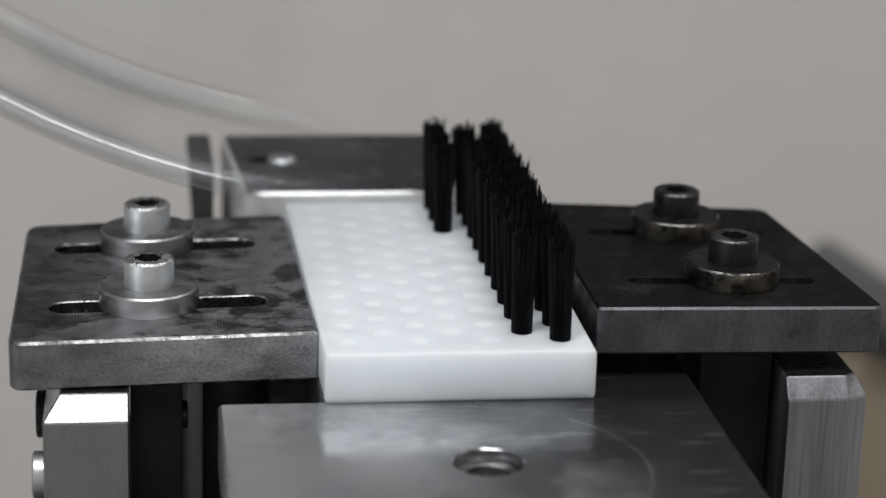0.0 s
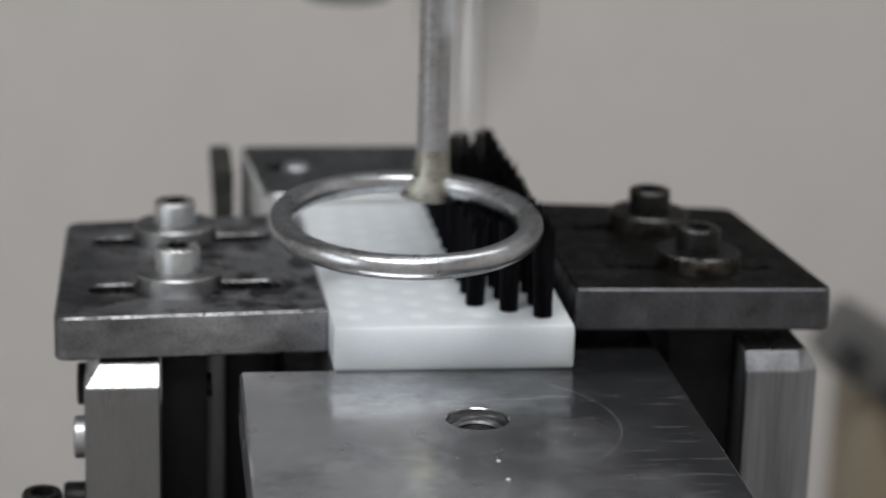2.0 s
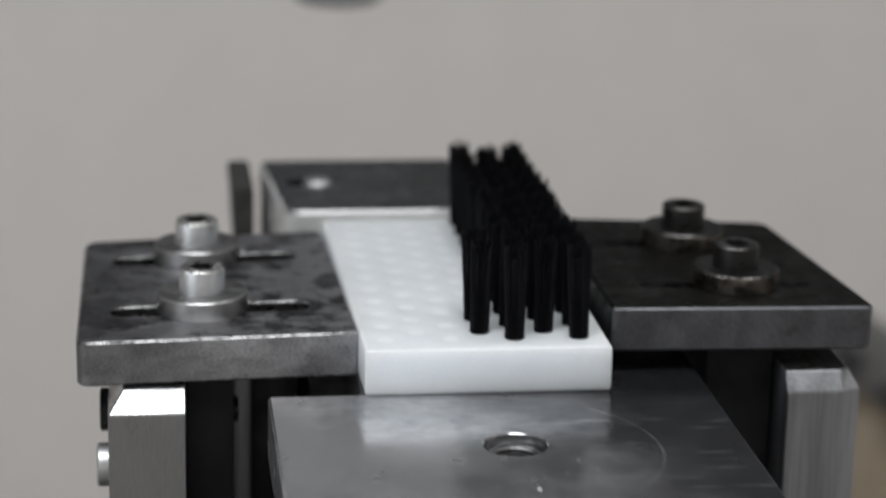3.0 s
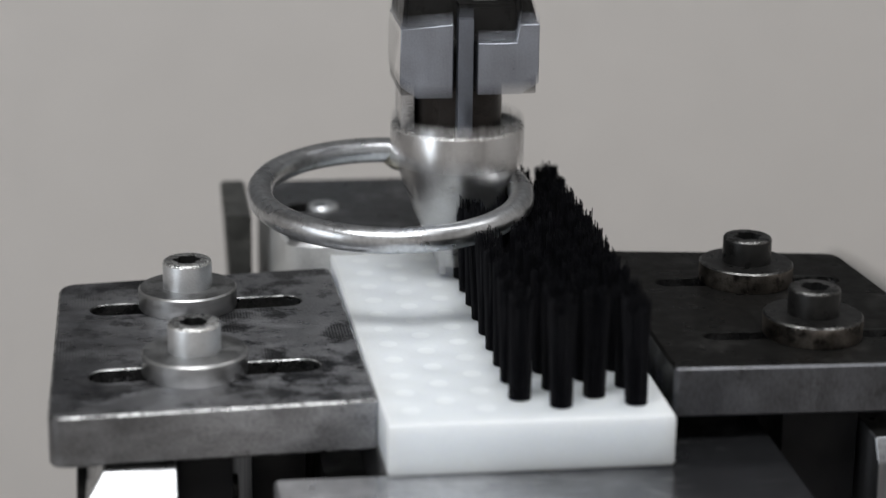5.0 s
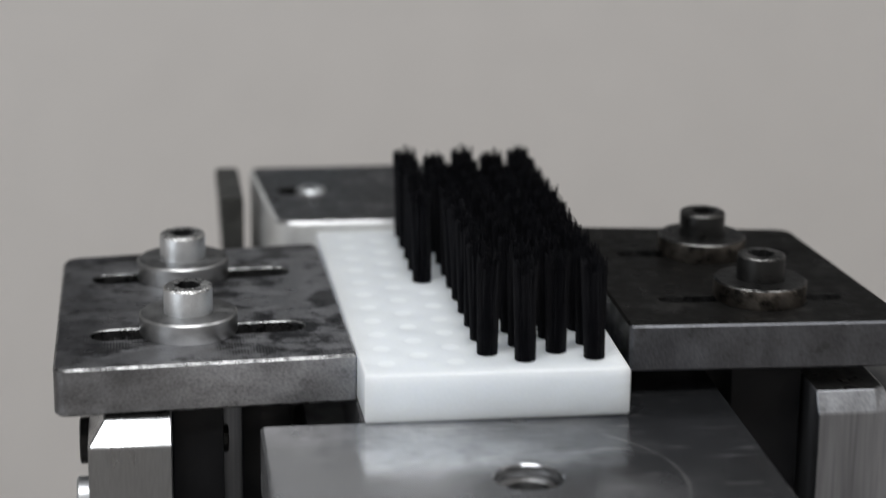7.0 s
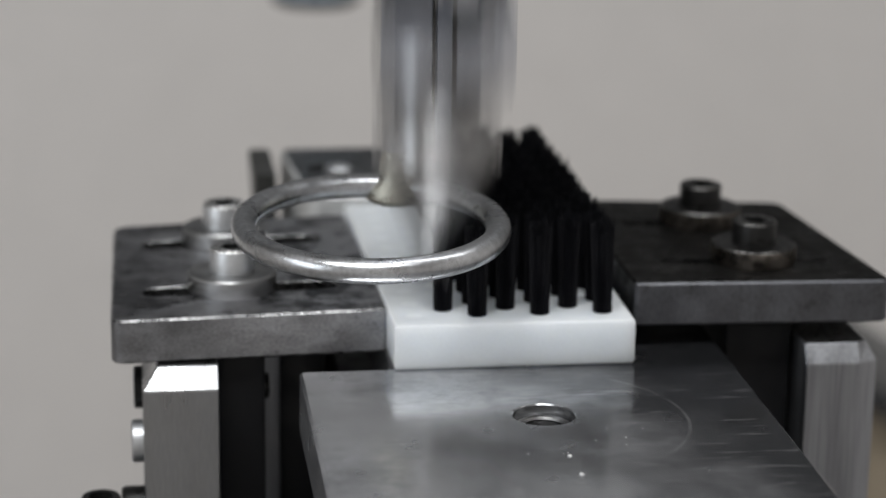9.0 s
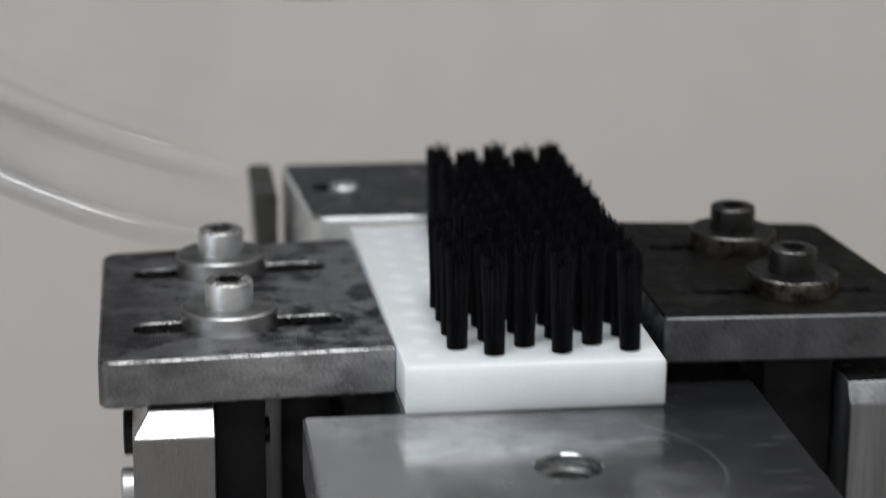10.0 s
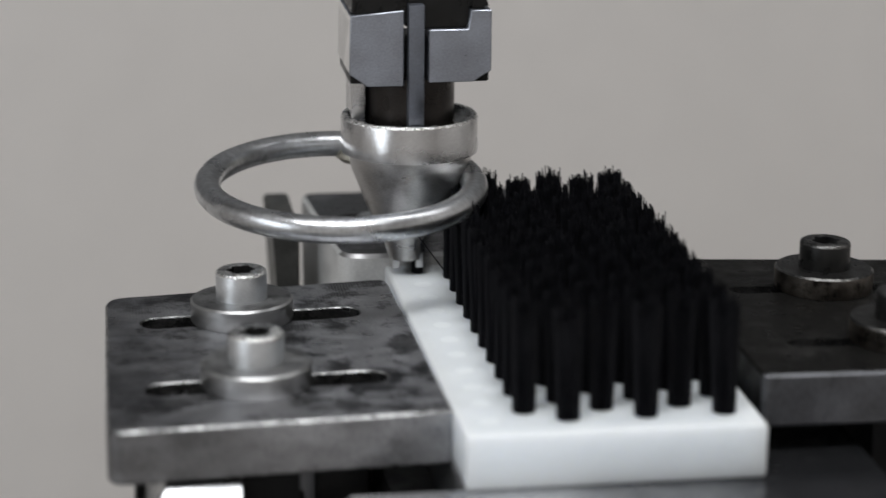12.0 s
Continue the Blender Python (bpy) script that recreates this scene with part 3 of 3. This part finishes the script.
def brush():
    o = (0.03, 0.0, 0.0003)
    t = thing("brush_block", o, "white plastic brush block being filled with black bristle tufts", "brush")
    bm = bmesh.new()
    x_edges = [0.0595] + [(a + b) / 2 for a, b in zip(COLUMNS, COLUMNS[1:])] + [0.0014]
    y_end, depth, n = 0.1172, 0.00005, 16
    for c, xc in enumerate(COLUMNS):
        xr, xl = x_edges[c], x_edges[c + 1]
        rows_y = [hole_at(c, k)[1] for k in range(11 if c % 2 == 0 else 10)]
        cuts = [0.0] + [(a + b) / 2 for a, b in zip(rows_y, rows_y[1:])] + [y_end]
        for yc, ya, yb in zip(rows_y, cuts, cuts[1:]):
            rim, low, frame_pts = [], [], []
            for i in range(n):
                a = 2 * math.pi * (i + 0.5) / n
                ca, sa = math.cos(a), math.sin(a)
                rim.append(bm.verts.new((xc + 0.0024 * ca, yc + 0.0024 * sa, Z_TOP)))
                low.append(bm.verts.new((xc + 0.0021 * ca, yc + 0.0021 * sa, Z_TOP - depth)))
                k = min(((xr - xc) if ca > 0 else (xl - xc)) / ca, ((yb - yc) if sa > 0 else (ya - yc)) / sa)
                frame_pts.append(bm.verts.new((xc + k * ca, yc + k * sa, Z_TOP)))
            corners = {}
            for i in range(n):
                j = (i + 1) % n
                bm.faces.new((rim[i], rim[j], low[j], low[i]))
                p, q = frame_pts[i].co, frame_pts[j].co
                same = abs(p.x - q.x) < 1e-7 or abs(p.y - q.y) < 1e-7
                if same:
                    bm.faces.new((rim[i], frame_pts[i], frame_pts[j], rim[j]))
                else:
                    cx = p.x if abs(p.x - xr) < 1e-7 or abs(p.x - xl) < 1e-7 else q.x
                    cy = p.y if abs(p.y - ya) < 1e-7 or abs(p.y - yb) < 1e-7 else q.y
                    bm.faces.new((rim[i], frame_pts[i], bm.verts.new((cx, cy, Z_TOP)), frame_pts[j], rim[j]))
            bm.faces.new(low).material_index = 1
    bmesh.ops.remove_doubles(bm, verts=bm.verts, dist=1e-6)
    e, low = 0.0008, 0.0003
    # rounded arris, sides and underside
    outline = [(0.0014, 0), (0.0595, 0), (0.0595, y_end), (0.0014, y_end)]
    outs = [(-1, -1), (1, -1), (1, 1), (-1, 1)]
    levels = [(0, Z_TOP), (0.45 * e, Z_TOP - 0.1 * e), (0.8 * e, Z_TOP - 0.4 * e), (e, Z_TOP - e), (e, low + e), (0.5 * e, low)]
    loops = [[bm.verts.new((x + ox * g, y + oy * g, zz)) for (x, y), (ox, oy) in zip(outline, outs)] for g, zz in levels]
    for a, b in zip(loops, loops[1:]):
        for i in range(4):
            bm.faces.new((a[i], a[(i + 1) % 4], b[(i + 1) % 4], b[i]))
    bm.faces.new(loops[-1])
    # the west side is cut a little out of square
    for v in bm.verts:
        if v.co.x < 0.0028:
            v.co.x -= 0.0009 + 0.0125 * v.co.y
    part("block", bm, (PLASTIC, HOLE_GLOW), t, "white plastic block with rows of holes", o)
    shapes = [bristle_mesh(s) for s in range(6)]
    rnd = random.Random(4)

    def tuft(c, k):
        ob = new("tuft", rnd.choice(shapes))
        ob.parent = t
        x, y = hole_at(c, k)
        ob.matrix_basis = pose(x - o[0], y - o[1], Z_TOP - 0.0021 - o[2], rnd.gauss(0, 0.9), rnd.gauss((-2.6, -1.6, -0.8, -0.4, 0, 0, 0)[c], 0.7), rnd.uniform(-40, 40))
        return ob

    for c, count in ((0, 11), (1, 10)):
        for k in range(count):
            tuft(c, k)
    for k in (10, 9, 8):
        tuft(2, k)
    for c, k in ORDER:
        tufts.append((tuft(c, k), c, k))
        if (c, k) == (5, 8):
            owner = tufts[-1][0]
            bm = bmesh.new()
            lathe(bm, ((0.00016, 0.0), (0.00016, 0.0105), (0.00012, 0.021)), 5)
            stray = part("stray_bristle", bm, BRISTLE, owner, "single bristle that sticks out")
            stray.matrix_basis = owner.matrix_basis.to_3x3().inverted().to_4x4() @ pose(-0.0016, 0, 0.004, 0, -36, 0)
    riders.append((t, o))
    return o


# the order in which the holes are filled, one a stroke
ORDER = [(2, k) for k in range(7, -1, -1)] + [(3, k) for k in range(10)] + [(4, k) for k in range(10, -1, -1)] + [(5, k) for k in range(10)] + [(6, 10)]
sliding_table()
clamps()
end_stop()
metal_chips()
BRUSH_BASE = brush()

# ---- the tufting head ----
HEAD_X = -0.0026


def tufting_head():
    """Built at its lowest stand; its base is the nozzle's tip."""
    o = (HEAD_X, 0, 0.0160)
    t = thing("tufting_head", o, "steel tufting head with polished nozzle collar and split jaws", "tufting head")
    cx = HEAD_X + 0.0006
    bm = bmesh.new()
    # the body is scooped on one side, so its lower rings lie off the axis
    rings = ((0.0029, 0.0160, -0.0006), (0.0040, 0.0160, -0.0008), (0.0046, 0.0200, -0.0014), (0.0068, 0.0250, -0.0014), (0.0100, 0.0300, -0.0006),
             (0.0124, 0.0340, 0.0004), (0.0142, 0.0385, 0.0004), (0.0147, 0.0425, 0), (0.0147, 0.0440, 0), (0.0120, 0.0440, 0), (0.0040, 0.0360, 0), (0.0029, 0.030, 0))
    for loop, (r, zz, dx) in zip(lathe(bm, [(r, zz) for r, zz, dx in rings], 48, (cx, 0), False), rings):
        for v in loop:
            v.co.x += dx
    nozzle = part("nozzle", bm, NOZZLE_STEEL, t, "polished tapered nozzle", o)
    bm = bmesh.new()
    lathe(bm, ((0.0140, 0.0424), (0.0162, 0.0426), (0.0162, 0.0508), (0.0158, 0.0514), (0.0146, 0.0514), (0.0144, 0.0480), (0.0, 0.0480)), 56, (cx, 0), False)
    for f in bm.faces:
        if f.calc_center_median().z > 0.0509:
            f.material_index = 1
    part("collar", bm, (POLISHED, BURRED), t, "bright turned collar", o)
    for sx in (-1, 1):
        bm = bmesh.new()
        box(bm, HEAD_X + sx * 0.0029 - 0.0009, HEAD_X + sx * 0.0029 + 0.0009, -0.0024, 0.0024, 0.0138, 0.0175, 0.0003)
        part("finger_tip", bm, SATIN, nozzle, "", o)
    bm = bmesh.new()
    lathe(bm, ((0.0106, 0.0478), (0.0106, 0.0615)), 40, (cx, 0))
    part("neck", bm, BROWN_STEEL, t, "dark oiled neck", o)
    bm = bmesh.new()
    box(bm, -0.0162, -0.0130, -0.004, 0.008, 0.0480, 0.0640, 0.0004)
    part("guide_pin", bm, POLISHED, t, "", o)

    def jaw(x0, x1, top, cut_side):
        b = bmesh.new()
        c = 0.0042
        if cut_side < 0:
            prof = [(x0, 0.0605 + 0.0030), (x0 + c, 0.0605), (x1, 0.0605), (x1, top), (x0 + 0.0003, top - 0.0011)]
        else:
            prof = [(x0, 0.0612), (x1 - c, 0.0612), (x1, 0.0612 + 0.0026), (x1, top + 0.0044), (x1 - 0.0048, top + 0.0044), (x1 - 0.0055, top), (x0, top)]
        front = [b.verts.new((x, -0.0125, zz)) for x, zz in prof]
        back = [b.verts.new((x, 0.0125, zz)) for x, zz in prof]
        b.faces.new(front)
        b.faces.new(back[::-1])
        for i in range(len(prof)):
            j = (i + 1) % len(prof)
            b.faces.new((front[i], back[i], back[j], front[j]))
        bmesh.ops.recalc_face_normals(b, faces=b.faces)
        bmesh.ops.bevel(b, geom=list(b.edges), offset=0.0002, segments=1, affect="EDGES")
        for f in b.faces:
            f.normal_update()
            if f.normal.x < -0.9 and cut_side < 0:
                f.material_index = 1
        part("jaw", b, (JAW_STEEL, MIRROR_SIDE), t, "blue-grey hardened steel jaw", o)

    jaw(-0.0176, -0.0050, 0.0781, -1)
    jaw(0.0008, 0.0154, 0.0735, 1)
    # added black blocks that stand in for the shaded lower jaw corners
    for x0, x1 in ((-0.0173, -0.0052), (0.0012, 0.0151)):
        bm = bmesh.new()
        box(bm, x0, x1, -0.0110, 0.0110, 0.0609, 0.0670, 0.0006)
        part("jaw_corner_shade", bm, BLACK_OXIDE, t, "added black block standing in for the shaded jaw corner", o)
    bm = bmesh.new()
    box(bm, -0.0040, -0.0004, -0.0138, -0.0100, 0.0500, 0.0795, 0.0003)
    part("needle_bar", bm, BLUE_STEEL, t, "narrow needle bar between the jaws", o)
    for x0, x1, y0, z0, z1, r, lean in ((-0.0170, -0.0045, -0.0120, 0.0765, 0.0900, 0.0010, 0.0010), (-0.0044, 0.0104, -0.0112, 0.0733, 0.0826, 0.0008, 0),
                                        (0.0100, 0.0152, -0.0118, 0.0776, 0.0860, 0.0010, -0.0026)):
        bm = bmesh.new()
        # the carriers draw in towards their tops
        for v in box(bm, x0, x1, y0, 0.0120, z0, z1):
            if v.co.z > z0 + 0.001 and (v.co.x > x0 + 0.001) == (lean < 0):
                v.co.x += lean
        bmesh.ops.bevel(bm, geom=list(bm.edges), offset=r, segments=2, affect="EDGES")
        part("jaw_carrier", bm, BLACK_OXIDE, t, "black jaw carrier", o)
    bm = bmesh.new()
    box(bm, -0.0049, 0.0007, -0.0060, 0.0100, 0.0600, 0.0699, 0.0004)
    part("web", bm, BLACK_OXIDE, t, "dark web between the jaws", o)
    for x0, x1 in ((-0.0160, -0.0050), (0.0070, 0.0135)):
        bm = bmesh.new()
        box(bm, x0, x1, -0.0090, 0.0110, 0.0855, 0.1250, 0.0010)
        part("fork_arm", bm, BLACK_OXIDE, t, "black steel fork arm", o)
    bm = bmesh.new()
    box(bm, -0.0002, 0.0064, -0.0090, 0.0060, 0.0828, 0.1250, 0.0008)
    part("push_rod", bm, PALE_METAL, t, "bright push rod", o)
    bm = bmesh.new()
    box(bm, -0.0160, 0.0160, -0.0100, 0.0270, 0.1248, 0.4100, 0.0015)
    part("ram", bm, BLUE_STEEL, t, "grey steel ram", o)
    return t, o


HEAD, HEAD_BASE = tufting_head()


# ---- the guard ring that swings in front of the nozzle ----
def guard_ring():
    o = (-0.0092, 0.0205, 0.2420)
    t = thing("guard_ring", o, "galvanised wire ring brazed to a swinging rod", "guard ring")
    bm = bmesh.new()
    cx, cy, cz, big, small, n, m = -0.0192, -0.0095, 0.0365, 0.0312, 0.0031, 72, 14
    loops = []
    for i in range(n):
        a = 2 * math.pi * i / n
        loops.append([bm.verts.new((cx + (big + small * math.cos(2 * math.pi * j / m)) * math.cos(a), cy + (big + small * math.cos(2 * math.pi * j / m)) * math.sin(a),
                                    cz + small * math.sin(2 * math.pi * j / m))) for j in range(m)])
    for i in range(n):
        for j in range(m):
            bm.faces.new((loops[i][j], loops[(i + 1) % n][j], loops[(i + 1) % n][(j + 1) % m], loops[i][(j + 1) % m]))
    bmesh.ops.rotate(bm, verts=bm.verts, cent=(cx, cy, cz), matrix=Matrix.Rotation(radians(4.5), 3, "X"))
    ring = part("ring", bm, GALVANISED, t, "bent galvanised wire ring", o)
    bm = bmesh.new()
    lathe(bm, ((0.0042, 0.0370), (0.0042, 0.2460)), 24, (o[0], o[1]))
    part("rod", bm, GALVANISED, t, "straight galvanised rod", o)
    bm = bmesh.new()
    lathe(bm, ((0.0050, 0.0345), (0.0064, 0.0358), (0.0063, 0.0376), (0.0054, 0.0394), (0.0049, 0.0420), (0.0045, 0.0450), (0.00425, 0.0485)), 24, (o[0], o[1]))
    for v in bm.verts:
        v.co.x += 0.0008 * noise.noise(v.co * 400)
        if v.co.z < 0.0405:
            v.co.x = o[0] + (v.co.x - o[0]) * 1.25
    part("brazed_joint", bm, BRASS_WELD, ring, "brassy brazed joint", o)
    return t, o


GUARD, GUARD_BASE = guard_ring()


# ---- the machine's far parts beside the table ----
def far_bracket():
    o = (0.30, 0.50, -0.95)
    t = thing("machine_arm", o, "grey machine arm with dark knobs on a beige foot", "machine arm")
    bm = bmesh.new()
    box(bm, 0.258, 0.406, 0.50, 0.54, -0.184, -0.150, 0.008)
    bmesh.ops.rotate(bm, verts=bm.verts, cent=(0.258, 0.52, -0.167), matrix=Matrix.Rotation(radians(33), 3, "Y"))
    part("arm", bm, MACHINE_GREY, t, "grey sloping arm", o)
    for x, zz in ((0.263, -0.174), (0.288, -0.196)):
        bm = bmesh.new()
        lathe(bm, ((0.006, -0.008), (0.006, 0.006), (0.004, 0.008)), 24)
        bmesh.ops.rotate(bm, verts=bm.verts, matrix=Matrix.Rotation(radians(90), 3, "X"))
        bmesh.ops.translate(bm, verts=bm.verts, vec=(x, 0.495, zz))
        part("knob", bm, BLACK_PAINT, t, "black knob", o)
    bm = bmesh.new()
    box(bm, 0.273, 0.406, 0.51, 0.56, -0.95, -0.196, 0.006)
    part("foot", bm, MACHINE_BEIGE, t, "beige painted foot", o)


def hanging_unit():
    o = (0.008, 0.50, 0.004)
    t = thing("hanging_unit", o, "small pale blue unit with a dark rim hanging from the ceiling", "machine unit")
    bm = bmesh.new()
    lathe(bm, ((0.014, 0.004), (0.018, 0.0045), (0.020, 0.006), (0.020, 0.009)), 32, o[:2])
    part("rim", bm, BLACK_PAINT, t, "dark lower rim", o)
    bm = bmesh.new()
    lathe(bm, ((0.019, 0.009), (0.021, 0.013), (0.021, 0.060), (0.010, 0.070)), 32, o[:2])
    part("housing", bm, PALE_BLUE, t, "pale blue housing", o)
    bm = bmesh.new()
    lathe(bm, ((0.004, 0.070), (0.004, 1.60)), 16, o[:2])
    part("hanger", bm, MACHINE_GREY, t, "thin hanger rod", o)


hanging_unit()
far_bracket()


# ---- what moves ----
PERIOD, FIRST = 0.3055, 0.08


def smooth_step(u):
    u = min(1.0, max(0.0, u))
    return u * u * (3 - 2 * u)


def stroke(t):
    i = math.floor((t - FIRST) / PERIOD)
    return i, t - FIRST - i * PERIOD


def table_at(t):
    """The table brings one hole after the other under the nozzle."""
    seq = [(2, 8)] + ORDER + [(6, 9), (6, 8)]
    i, ph = stroke(t)
    a, b = hole_at(*seq[i + 1]), hole_at(*seq[i + 2])
    s = smooth_step((ph - 0.06) / (PERIOD - 0.12))
    return -(a[0] + (b[0] - a[0]) * s), -(a[1] + (b[1] - a[1]) * s)


def lift_at(t):
    ph = stroke(t)[1]
    ph = ph if ph < PERIOD / 2 else ph - PERIOD
    return 0.125 * (smooth_step((ph - 0.042) / 0.086) if ph > 0 else smooth_step((-ph - 0.020) / 0.075))


def swing_at(t):
    ph = stroke(t)[1]
    return 52 * (smooth_step((ph - 0.105) / 0.073) - smooth_step((ph - 0.185) / (PERIOD - 0.05 - 0.185)))


def motions():
    steps = [n / FPS for n in range(0, 12 * FPS + 1)]
    places = [(t, *table_at(t), lift_at(t)) for t in steps]
    for ob, o in riders:
        walk(ob, [(t, pose(o[0] + fx, o[1] + fy, o[2])) for t, fx, fy, h in places])
    walk(HEAD, [(t, pose(HEAD_BASE[0], HEAD_BASE[1], HEAD_BASE[2] + h - 0.0004)) for t, fx, fy, h in places])
    walk(GUARD, [(t, pose(*GUARD_BASE, 0, swing_at(t), 0)) for t in steps])
    # a tuft rides in the nozzle until its stroke sets it into its hole
    for n, (ob, c, k) in enumerate(tufts):
        set_time = FIRST + n * PERIOD
        m = ob.matrix_basis.copy()
        rows = [(t, Matrix.Translation((HEAD_X - fx - BRUSH_BASE[0], -fy - BRUSH_BASE[1], 0.0165 + h - BRUSH_BASE[2]))) for t, fx, fy, h in places if t < set_time - 0.01]
        rows += [(t, m) for t in (math.ceil((set_time - 0.01) * FPS) / FPS, 12.0)]
        if rows[-1][0] - rows[-2][0] < 0.001:
            rows.pop()
        walk(ob, rows)


motions()
